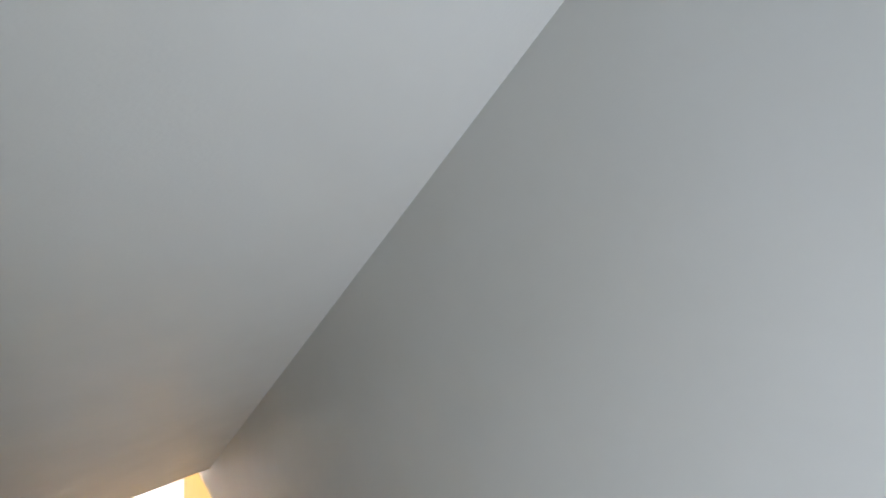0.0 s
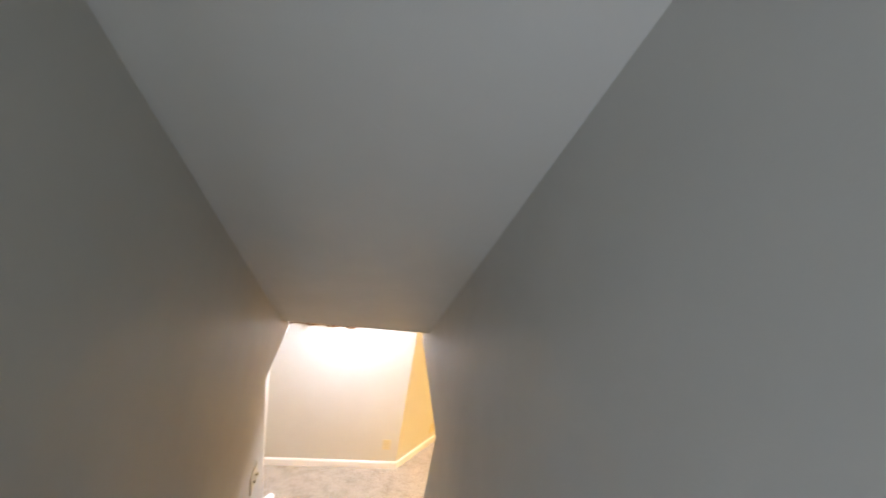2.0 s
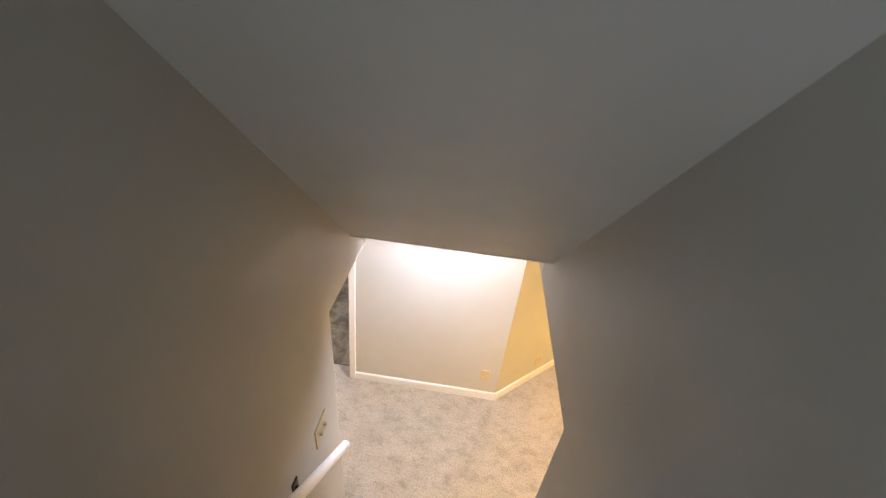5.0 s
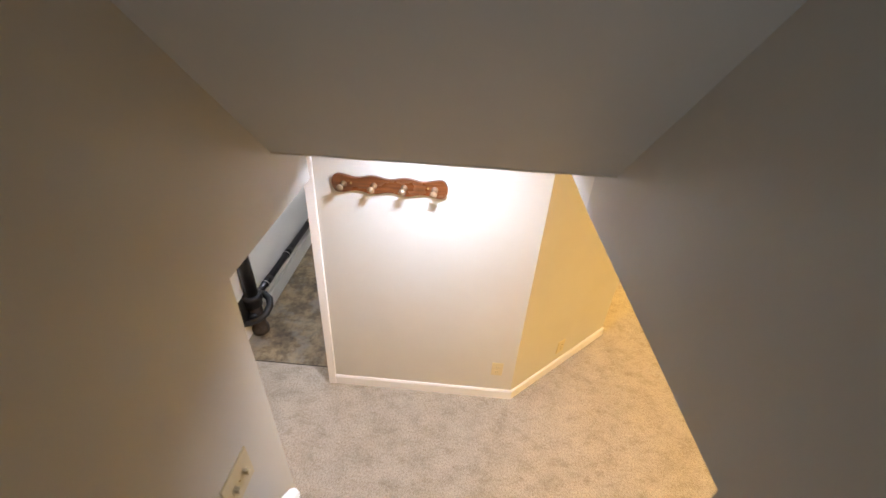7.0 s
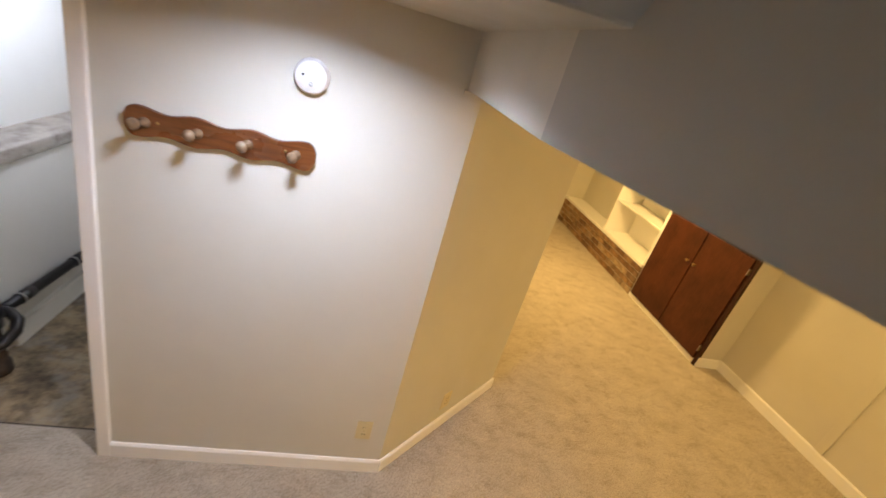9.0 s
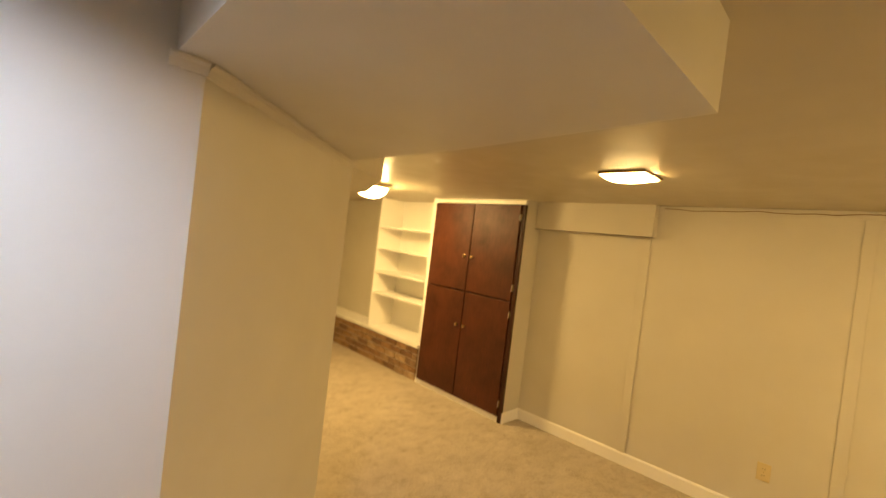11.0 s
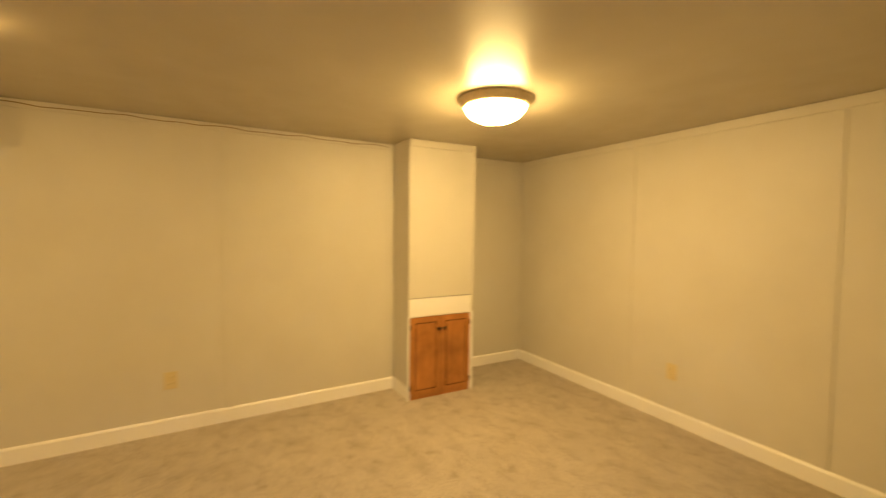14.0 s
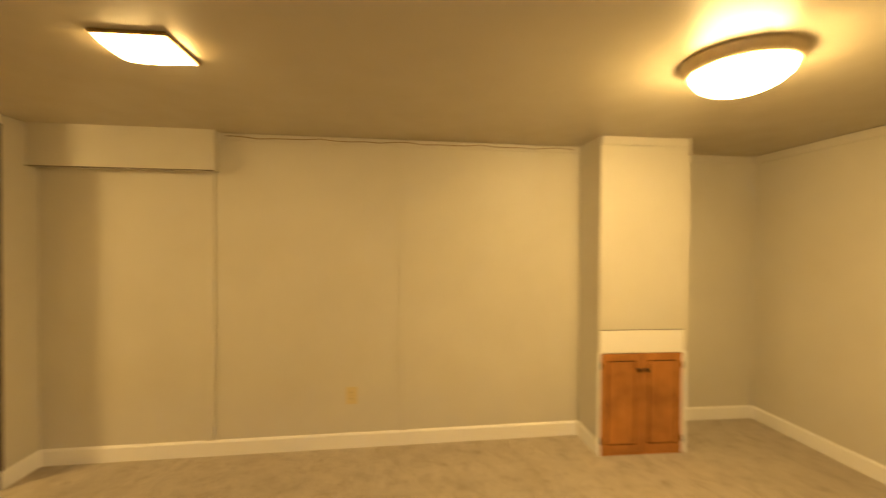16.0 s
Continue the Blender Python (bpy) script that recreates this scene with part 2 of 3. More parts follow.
def lathe(profile, n=40, m=None):
    """A turned solid round z from (radius, height) pairs."""
    bm = bmesh.new()
    rings = []
    for r, z in profile:
        if r < 1e-5:
            rings.append([bm.verts.new((0, 0, z))])
        else:
            rings.append([bm.verts.new((r * math.cos(2 * math.pi * i / n), r * math.sin(2 * math.pi * i / n), z)) for i in range(n)])
    for a, b in zip(rings, rings[1:]):
        for i in range(n):
            j = (i + 1) % n
            if len(a) == 1 and len(b) > 1:
                bm.faces.new((a[0], b[i], b[j]))
            elif len(b) == 1 and len(a) > 1:
                bm.faces.new((a[i], a[j], b[0]))
            elif len(a) > 1:
                bm.faces.new((a[i], a[j], b[j], b[i]))
    bmesh.ops.recalc_face_normals(bm, faces=bm.faces)
    for f in bm.faces:
        f.smooth = True
    if m is not None:
        bm.transform(m)
    return bm


def tube(points, radius, n=14):
    """A round bar along a line of points."""
    bm = bmesh.new()
    pts = [Vector(p) for p in points]
    rings = []
    up = Vector((0.13, 0.21, 0.97))
    for i, p in enumerate(pts):
        d = ((pts[i + 1] - p) if i == 0 else (p - pts[i - 1]) if i == len(pts) - 1 else (pts[i + 1] - pts[i - 1])).normalized()
        s = d.cross(up).normalized()
        w = s.cross(d)
        rings.append([bm.verts.new(p + radius * (s * math.cos(2 * math.pi * k / n) + w * math.sin(2 * math.pi * k / n))) for k in range(n)])
    for a, b in zip(rings, rings[1:]):
        for k in range(n):
            bm.faces.new((a[k], a[(k + 1) % n], b[(k + 1) % n], b[k]))
    bm.faces.new(rings[0])
    bm.faces.new(rings[-1])
    bmesh.ops.recalc_face_normals(bm, faces=bm.faces)
    for f in bm.faces:
        f.smooth = len(f.verts) == 4
    return bm


def part(name, bm, mat, parent=None, label=""):
    """Links a bmesh as one mesh object, under a thing or a part."""
    me = bpy.data.meshes.new(name)
    bm.to_mesh(me)
    bm.free()
    me.materials.append(mat)
    ob = new(name, me)
    if parent is not None:
        ob.parent = parent
    if label:
        ob["label"] = label
    return ob


def setting(name, bm, mat, label, category):
    return tagged(part(name, bm, mat), label, category, kind="structure")


def thing(name, label, category, at=(0, 0, 0), rz=0, group=""):
    ob = new(name)
    ob.matrix_basis = pose(*at, 0, 0, rz)
    return tagged(ob, label, category, group)


# ---- the structure ----
XL, XR = -0.93, -0.055          # the stairwell's two walls
HEAD = 1.95                     # underside of the dropped bulkhead
H = 2.13                        # basement ceiling
SOUTH, NORTH = -3.81, 5.0
FRONT = 3.04                    # face of the built-in cupboard and brick ledge
BB = 0.102


def east_x(y):
    """The long wall runs slightly out of square."""
    return 3.375 - 0.036 * (y + 0.5)


setting("floor_carpet", prism([(-3.4, -2.0), (0.0, -2.0), (0.0, -3.9), (3.7, -3.9), (3.7, 5.12), (0.75, 5.12), (0.75, 0.74), (-0.02, 0.06), (-1.3, 0.06), (-1.3, 0.12), (-3.4, 0.12)], -0.1, 0.0), CARPET,
        "mottled grey-beige cut-pile carpet on the basement floor", "carpet")
setting("floor_concrete", box(-2.12, -1.2, 0.12, 3.2, -0.11, -0.008), CONCRETE, "bare stained grey-brown concrete floor of the utility space", "floor")
setting("floor_bath", box(-3.4, -2.12, 0.12, 2.6, -0.11, -0.004), TANTILE, "tan floor of the warm-lit side room", "floor")
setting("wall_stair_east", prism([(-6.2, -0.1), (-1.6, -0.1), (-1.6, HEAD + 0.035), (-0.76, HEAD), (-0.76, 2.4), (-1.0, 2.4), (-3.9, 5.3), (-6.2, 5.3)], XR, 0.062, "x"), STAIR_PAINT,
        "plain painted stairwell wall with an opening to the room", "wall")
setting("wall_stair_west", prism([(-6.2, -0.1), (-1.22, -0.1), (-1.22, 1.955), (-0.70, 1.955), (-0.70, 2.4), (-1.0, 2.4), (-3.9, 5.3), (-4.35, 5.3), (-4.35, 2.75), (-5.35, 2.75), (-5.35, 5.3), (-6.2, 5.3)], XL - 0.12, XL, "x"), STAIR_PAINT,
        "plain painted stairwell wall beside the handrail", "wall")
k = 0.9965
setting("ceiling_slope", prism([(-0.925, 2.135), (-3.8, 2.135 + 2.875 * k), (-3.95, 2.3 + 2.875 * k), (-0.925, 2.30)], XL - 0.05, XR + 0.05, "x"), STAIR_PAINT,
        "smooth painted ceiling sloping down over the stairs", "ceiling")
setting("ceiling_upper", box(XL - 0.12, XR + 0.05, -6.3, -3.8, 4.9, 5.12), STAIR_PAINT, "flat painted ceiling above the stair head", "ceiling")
setting("floor_upper", box(XL, XR, -6.2, -3.7, 2.4, 2.6), CARPET, "carpeted floor at the head of the stairs", "carpet")
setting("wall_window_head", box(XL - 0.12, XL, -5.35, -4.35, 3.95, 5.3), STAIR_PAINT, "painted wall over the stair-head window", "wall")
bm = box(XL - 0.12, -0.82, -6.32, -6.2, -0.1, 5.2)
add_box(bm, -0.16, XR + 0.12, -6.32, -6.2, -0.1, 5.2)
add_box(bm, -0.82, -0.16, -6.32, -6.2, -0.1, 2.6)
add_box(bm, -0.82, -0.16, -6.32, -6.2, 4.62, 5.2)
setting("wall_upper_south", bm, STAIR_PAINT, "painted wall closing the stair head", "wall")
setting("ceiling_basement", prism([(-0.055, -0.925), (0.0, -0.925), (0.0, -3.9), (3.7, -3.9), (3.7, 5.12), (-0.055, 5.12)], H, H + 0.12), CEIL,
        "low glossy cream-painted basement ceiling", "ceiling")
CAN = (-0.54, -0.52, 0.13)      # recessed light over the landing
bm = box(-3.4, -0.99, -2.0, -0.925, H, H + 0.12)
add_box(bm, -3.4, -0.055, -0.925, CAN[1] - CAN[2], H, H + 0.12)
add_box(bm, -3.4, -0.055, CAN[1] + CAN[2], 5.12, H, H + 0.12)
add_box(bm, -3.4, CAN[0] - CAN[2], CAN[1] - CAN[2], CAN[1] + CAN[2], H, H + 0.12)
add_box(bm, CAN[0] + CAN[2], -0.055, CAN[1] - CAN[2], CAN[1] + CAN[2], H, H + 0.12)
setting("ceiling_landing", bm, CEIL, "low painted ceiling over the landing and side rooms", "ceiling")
setting("bulkhead", prism([(XR, -0.76), (0.70, -0.76), (0.765, 0.0), (0.765, 0.74), (0.75, 0.72), (-0.02, 0.05), (XR, 0.05)], HEAD, H + 0.05), WALL,
        "dropped painted bulkhead under the basement ceiling", "bulkhead")
setting("soffit", prism([(0.76, 0.745), (1.185, 1.02), (1.62, 1.85), (0.76, 2.4)], HEAD, H + 0.05), WALL, "boxed-in painted soffit beside the far ceiling light", "soffit")
setting("wall_landing", prism([(-1.245, -0.1), (0, -0.1), (0, H + 0.05), (-1.185, H + 0.05)], 0, 0.11, "y"), WALL, "plain off-white wall facing the foot of the stairs", "wall")
setting("wall_angled", prism([(0, 0), (0.805, 0.72), (0.70, 0.765), (-0.045, 0.11)], -0.1, H + 0.05), WALL, "cream wall running at an angle from the landing", "wall")
setting("wall_west_room", prism([(0.805, 0.72), (0.805, 5.12), (0.70, 5.12), (0.70, 0.765)], -0.1, H + 0.05), WALL, "cream side wall of the far end of the room", "wall")
setting("wall_north", box(0.7, 3.7, NORTH, NORTH + 0.12, -0.1, H + 0.05), WALL, "cream end wall above the brick ledge", "wall")
setting("wall_east", prism([(east_x(-2.27), -2.27), (3.55, -2.27), (3.55, 1.31), (east_x(1.31), 1.31)], -0.1, H + 0.05), WALL, "cream painted panelled long wall", "wall")
setting("wall_east_north", prism([(3.43, 1.31), (3.55, 1.31), (3.55, NORTH), (3.36, NORTH), (3.36, 3.63), (3.43, 3.63)], -0.1, H + 0.05), WALL, "cream wall above the brick ledge", "wall")
setting("wall_chimney", box(3.117, 3.72, -2.885, -2.262, -0.1, H + 0.05), WALL, "narrow cream chimney breast standing out from the wall", "wall")
setting("wall_alcove", box(3.60, 3.72, -3.93, -2.885, -0.1, H + 0.05), WALL, "cream alcove wall beside the chimney breast", "wall")
setting("wall_south", box(0.0, 3.60, SOUTH - 0.12, SOUTH, -0.1, H + 0.05), WALL, "cream painted panelled end wall", "wall")
setting("wall_hall_south", box(-3.4, XL - 0.12, -2.1, -2.0, -0.1, H + 0.05), WALL, "plain wall closing the side hall", "wall")
setting("wall_hall_west", box(-3.5, -3.4, -2.1, 2.7, -0.1, H + 0.05), ORANGE, "cream wall closing the side hall and side room", "wall")
setting("wall_bath_north", box(-3.4, -2.2, 2.6, 2.7, -0.1, H + 0.05), ORANGE, "warm cream wall of the side room", "wall")
setting("wall_utility_north", box(-2.3, -1.1, 3.2, 3.3, -0.1, H + 0.05), WALL, "white wall at the end of the utility space", "wall")
setting("wall_utility_east", box(-1.24, -1.14, 0.11, 3.2, -0.1, H + 0.05), WALL, "plain wall of the utility space", "wall")
setting("wall_utility_west", prism([(-2.05, -0.1), (-2.05, 1.05), (-2.25, 1.05), (-2.25, H + 0.05), (-2.32, H + 0.05), (-2.32, -0.1)], 0.13, 3.2, "y"), SHELF,
        "white painted foundation wall with a masonry ledge", "wall")
setting("wall_utility_panel", box(-2.25, -2.05, 0.13, 0.385, 1.05, H + 0.05), SHELF, "white painted wall panel beside the drain pipe", "wall")
setting("masonry_ledge", box(-2.25, -2.03, 0.40, 3.2, 1.01, 1.085, bevel=0.012), PEELING, "grey peeling masonry ledge on the foundation wall", "ledge")
setting("wall_doorways_head", box(-3.4, -1.25, 0.0, 0.12, 2.04, H + 0.05), WALL, "wall over the two side doorways", "wall")
setting("wall_soffit_box", prism([(east_x(0.245), 0.245), (east_x(1.309), 1.309), (east_x(1.309) - 0.085, 1.309), (east_x(0.245) - 0.085, 0.245)], 1.872, H + 0.02), WALL, "cream boxed-in soffit high on the panelled wall", "soffit")

# solid brown strip; draws the shadow line of the soffit's bottom joint
setting("soffit_gap_shade", prism([(east_x(0.245) - 0.0855, 0.246), (east_x(1.309) - 0.0855, 1.308), (east_x(1.309) - 0.079, 1.308), (east_x(0.245) - 0.079, 0.246)], 1.867, 1.8715), RUST_AND_GAP, "dark strip painted as the shaded joint under the boxed soffit", "joint")

# doorway trim by the utility space
def casing(name, x0, x1, label):
    return setting(name, box(x0, x1, -0.018, 0.125, 0.0, 2.05, bevel=0.006), TRIM, label, "door trim")


setting("door_casing_1", prism([(-1.293, 0.0), (-1.243, 0.0), (-1.186, 2.05), (-1.236, 2.05)], -0.018, 0.125, "y", bevel=0.005), TRIM, "white painted door casing at the end of the landing wall", "door trim")
casing("door_casing_2", -2.195, -2.09, "white painted post between the two side doorways")
setting("door_stop", box(-2.112, -2.084, -0.026, -0.0185, 0.0, 2.05, bevel=0.003), TRIM, "narrow white moulding on the post between doorways", "door trim")
casing("door_casing_3", -3.1, -3.0, "white painted door casing of the side room")


# baseboards
def baseboard(x0, y0, x1, y1, h=BB, t=0.014):
    """Along a line whose left hand is the wall."""
    d = Vector((x1 - x0, y1 - y0, 0))
    m = Matrix.Translation((x0, y0, 0)) @ Matrix.Rotation(math.atan2(d.y, d.x), 4, "Z")
    bm = prism([(0.0, 0.0), (-t, 0.0), (-t, h - 0.012), (-t * 0.45, h), (0.0, h)], 0, d.length, "x")
    bm.transform(m)
    return setting("baseboard", bm, TRIM, "white painted wooden baseboard along the carpet", "baseboard")


baseboard(-1.243, 0, 0.004, 0, 0.085)
baseboard(0.0, -0.002, 0.81, 0.722, 0.085)
for a in ((east_x(1.31), 1.31, east_x(-2.262), -2.262),
          (east_x(-2.262), -2.262, 3.117, -2.262), (3.117, -2.248, 3.117, -2.272), (3.6, -2.885, 3.6, SOUTH), (3.6, SOUTH, 0.062, SOUTH), (3.04, 1.309, east_x(1.309), 1.309)):
    baseboard(*a)

# panel battens and top moulding
for y in (0.307, -0.966):
    setting("batten", box(east_x(y) - 0.010, east_x(y) + 0.002, y - 0.032, y + 0.032, BB, H - 0.05, bevel=0.002), WALL, "flat painted batten over a panel joint", "batten")
for x in (2.227, 0.967):
    setting("batten", box(x - 0.012, x + 0.012, SOUTH, SOUTH + 0.006, BB, H - 0.06, bevel=0.002), WALL, "flat painted batten over a panel joint", "batten")
setting("top_moulding", box(0.062, 3.6, SOUTH, SOUTH + 0.012, H - 0.062, H - 0.004, bevel=0.003), WALL, "painted moulding strip under the ceiling", "moulding")
setting("top_moulding", prism([(east_x(-2.25), -2.25), (east_x(0.24), 0.24), (east_x(0.24) - 0.012, 0.24), (east_x(-2.25) - 0.012, -2.25)], H - 0.05, H - 0.004), WALL, "painted moulding strip under the ceiling", "moulding")
for x, y in ((3.117, -2.885), (3.117, -2.262)):
    setting("corner_bead", box(x - 0.005, x + 0.02, y - (0.004 if y < -2.5 else 0.02), y + (0.02 if y < -2.5 else 0.004), 0.70, H - 0.06, bevel=0.002), WALL, "painted bead on the chimney breast corner", "corner bead")
setting("corner_bead", box(3.582, 3.601, SOUTH - 0.001, SOUTH + 0.018, BB, H - 0.06, bevel=0.003), WALL, "painted bead in the corner of the alcove", "corner bead")
setting("top_moulding", box(3.588, 3.601, SOUTH + 0.02, -2.889, H - 0.06, H - 0.004, bevel=0.003), WALL, "painted moulding strip under the ceiling", "moulding")
setting("top_moulding", box(3.105, 3.117, -2.885, -2.262, H - 0.06, H - 0.004, bevel=0.003), WALL, "painted moulding strip under the ceiling", "moulding")
d = Vector((0.805, 0.72, 0)).normalized()
COVE = [(0.0, HEAD - 0.030), (-0.005, HEAD - 0.030), (-0.006, HEAD - 0.025), (-0.011, HEAD - 0.012), (-0.019, HEAD - 0.007), (-0.019, HEAD - 0.002), (0.0, HEAD - 0.002)]
bm = prism(COVE, 0, 1.05, "x")
bm.transform(Matrix.Rotation(math.atan2(d.y, d.x), 4, "Z"))
setting("cove_moulding", bm, WALL, "painted cove moulding under the bulkhead", "moulding")
setting("cove_moulding", prism(COVE, -0.068, 0.004, "x"), WALL, "short painted cove moulding on the landing wall", "moulding")

# ---- stairs ----
RISE, RUN = 0.2, 0.209
stairs = thing("staircase", "steep straight staircase covered in grey-beige carpet", "staircase", (XL, -1.11, 0))
for i in range(13):
    y1 = -i * RUN
    step = part("step", box(0.012, XR - XL, y1 - RUN - 0.02, y1 + 0.012, i * RISE - (0.0 if i == 0 else 0.02), (i + 1) * RISE, bevel=0.014), CARPET, stairs)
    part("nosing", tube([(0.013, y1 + 0.008, (i + 1) * RISE - 0.014), (XR - XL - 0.001, y1 + 0.008, (i + 1) * RISE - 0.014)], 0.02, 16), CARPET, step, "rounded carpeted nosing")
part("skirt_board", prism([(-0.112, 0.0), (-0.112, 0.40), (-0.13, 0.44), (-2.6, 0.44 + 2.47 * RISE / RUN), (-2.6, 2.3), (-0.3, 0.0)], 0.0, 0.014, "x"), TRIM, stairs, "white painted skirt board")

rail = thing("handrail", "white painted round wooden handrail on dark brackets", "handrail", (XL + 0.07, -1.335, 1.235))
sl = math.radians(44)
part("rail", tube([(0, 0, 0), (0, -0.01, 0.0096), (0, -2.6, 2.6 * math.tan(sl))], 0.021, 18), TRIM, rail)
for s in (0.36, 1.2, 2.2):
    b = part("bracket", tube([(-0.068, -s + 0.02, s * math.tan(sl) - 0.075), (-0.03, -s + 0.01, s * math.tan(sl) - 0.07), (0, -s, s * math.tan(sl) - 0.02)], 0.006, 8), DARKMETAL, rail, "dark metal bracket")
    part("mounting_plate", box(-0.07, -0.064, -s, -s + 0.04, s * math.tan(sl) - 0.11, s * math.tan(sl) - 0.04, bevel=0.002), DARKMETAL, b)


# ---- small wall fittings ----
def outlet(name, label, at, rz, sockets=2, w=0.075, h=0.118, mat=IVORY):
    """A cover plate facing -y before it is turned."""
    o = thing(name, label, "outlet" if sockets else "switch", at, rz, "cover plates")
    part("cover_plate", box(-w / 2, w / 2, -0.006, 0.0, -h / 2, h / 2, bevel=0.002), mat, o)
    for z in (-0.022, 0.022)[:max(sockets, 0)]:
        f = part("socket", prism([(0.016 * math.cos(a) * 1.05, z + max(-0.0125, min(0.0125, 0.017 * math.sin(a)))) for a in [2 * math.pi * i / 16 for i in range(16)]], -0.008, -0.005, "y"), IVORY, o)
        for x in (-0.006, 0.006):
            part("slot", box(x - 0.0012, x + 0.0012, -0.0088, -0.0075, z - 0.003, z + 0.005), SLOT, f)
    part("screw", lathe([(0.0, -0.0085), (0.003, -0.0075), (0.003, -0.005)], 10, Matrix.Rotation(math.radians(0), 4, "X") @ Matrix.Rotation(math.radians(-90), 4, "X") @ Matrix.Identity(4)), BRASS, o)
    return o


outlet("wall_outlet", "ivory plastic double outlet low on the landing wall", (-0.116, 0, 0.295), 0)
ang = math.degrees(math.atan2(0.72, 0.805))
outlet("wall_outlet", "ivory plastic double outlet above the baseboard of the angled wall", (0.372, 0.333, 0.215), ang)
outlet("wall_outlet", "ivory plastic double outlet on the panelled long wall", (east_x(-0.611), -0.611, 0.36), -88)
outlet("wall_outlet", "ivory plastic double outlet on the panelled end wall", (1.862, SOUTH, 0.38), 180)
sw = outlet("light_switch", "ivory double light switch beside the handrail", (XL, -1.42, 1.475), 90, 0, 0.115, 0.118, SWITCH_IVORY)
for x in (-0.023, 0.023):
    collar = part("toggle_collar", box(x - 0.008, x + 0.008, -0.0075, -0.004, -0.013, 0.013, bevel=0.001), SWITCH_IVORY, sw)
    part("toggle", box(x - 0.005, x + 0.005, -0.021, -0.004, -0.004, 0.012, bevel=0.002), SWITCH_IVORY, collar)

smoke = thing("smoke_detector", "round white plastic smoke detector on the landing wall", "smoke detector", (-0.557, 0, 1.866))
turn = Matrix.Rotation(math.radians(90), 4, "X")
part("base", lathe([(0.0, 0.0), (0.056, 0.0), (0.056, 0.012), (0.0, 0.012)], 36, turn), WHITE_PLASTIC, smoke)
part("cover", lathe([(0.052, 0.010), (0.052, 0.024), (0.046, 0.032), (0.0, 0.036)], 36, turn), WHITE_PLASTIC, smoke)
part("button", lathe([(0.007, 0.034), (0.007, 0.038), (0.0, 0.039)], 14, Matrix.Translation((0.004, 0, -0.02)) @ turn), plain("grey_button", (0.45, 0.44, 0.42)), smoke)
part("indicator", lathe([(0.004, 0.033), (0.004, 0.037), (0.0, 0.038)], 12, Matrix.Translation((-0.024, 0, 0.004)) @ turn), SLOT, smoke)

# coat rack with a wavy board
rack = thing("coat_rack", "red-brown varnished wooden coat rack with four turned pegs", "coat rack", (-0.807, 0, 1.605))
top, bot = [], []
N = 60
for i in range(N + 1):
    u = i / N
    x = -0.295 + 0.59 * u
    end = min(1.0, max(0.0, math.sqrt(max(0.0, 1 - (max(0, abs(x) - 0.265) / 0.0302) ** 2))))
    hgt = 0.043 + 0.007 * math.cos(2 * math.pi * (u - 0.065) * 3.45) * (1 if 0.04 < u < 0.96 else 0.9)
    top.append((x, hgt * (0.25 + 0.75 * end)))
    bot.append((x, -hgt * (0.25 + 0.75 * end)))
part("board", prism(bot + top[::-1], -0.02, -0.001, "y", bevel=0.003), RACKWOOD, rack)
for i in range(4):
    x = -0.232 + i * 0.154
    m = Matrix.Translation((x, -0.019, 0.0)) @ Matrix.Rotation(math.radians(82), 4, "X")
    part("peg", lathe([(0.0, -0.004), (0.017, -0.002), (0.017, 0.006), (0.010, 0.012), (0.0085, 0.04), (0.011, 0.054), (0.017, 0.064), (0.0185, 0.073), (0.014, 0.082), (0.0, 0.086)], 20, m), PEG, rack, "lacquered turned wooden peg")
for x in (-0.195, 0.195):
    part("screw", lathe([(0.0055, 0.0), (0.005, 0.003), (0.0, 0.004)], 12, Matrix.Translation((x, -0.0195, 0.006)) @ turn), BRASS, rack)


# ---- lamps ----
def dome_lamp(name, label, at, r, glass_mat, tall=1.0):
    o = thing(name, label, "ceiling light", at)
    part("rim", lathe([(0.0, 0.0), (r, 0.0), (r * 0.985, -0.010 * tall), (r * 0.94, -0.017 * tall), (r * 0.925, -0.026 * tall), (r * 0.85, -0.040 * tall), (r * 0.80, -0.040 * tall), (r * 0.80, -0.02 * tall)], 56), LAMP_RIM, o, "aged brass rim")
    n = 10
    part("glass_bowl", lathe([(r * 0.80 * math.cos(math.pi / 2 * i / n), (-0.034 - 0.085 * math.sin(math.pi / 2 * i / n)) * tall) for i in range(n + 1)], 56), glass_mat, o, "lit frosted glass bowl")
    part("finial", lathe([(0.012, -0.116 * tall), (0.010, -0.124 * tall), (0.0, -0.128 * tall)], 16), BRASS, o)
    return o


dome_lamp("ceiling_light", "round flush ceiling light with brass rim, lit", (1.96, -2.256, H), 0.211, GLOW_DOME, 1.12)
dome_lamp("ceiling_light", "round flush ceiling light with brass rim beside the soffit, lit", (2.10, 2.47, H), 0.188, GLOW_FAR, 1.22)
can = thing("recessed_light", "round recessed ceiling light over the landing, lit", "ceiling light", (CAN[0], CAN[1], H))
part("trim_ring", lathe([(0.126, 0.003), (0.145, 0.003), (0.145, -0.001), (0.142, -0.005), (0.124, -0.005), (0.124, 0.035)], 40), WHITE_PLASTIC, can)
part("housing", lathe([(0.0, 0.14), (0.129, 0.14), (0.129, 0.0), (0.1255, 0.0), (0.1255, 0.136), (0.0, 0.136)], 40), WHITE_PLASTIC, can)
part("lens", lathe([(0.0, 0.134), (0.04, 0.134), (0.088, 0.08), (0.09, 0.068), (0.072, 0.054), (0.0, 0.046)], 40), GLOW_LANDING, can, "lit frosted lens")
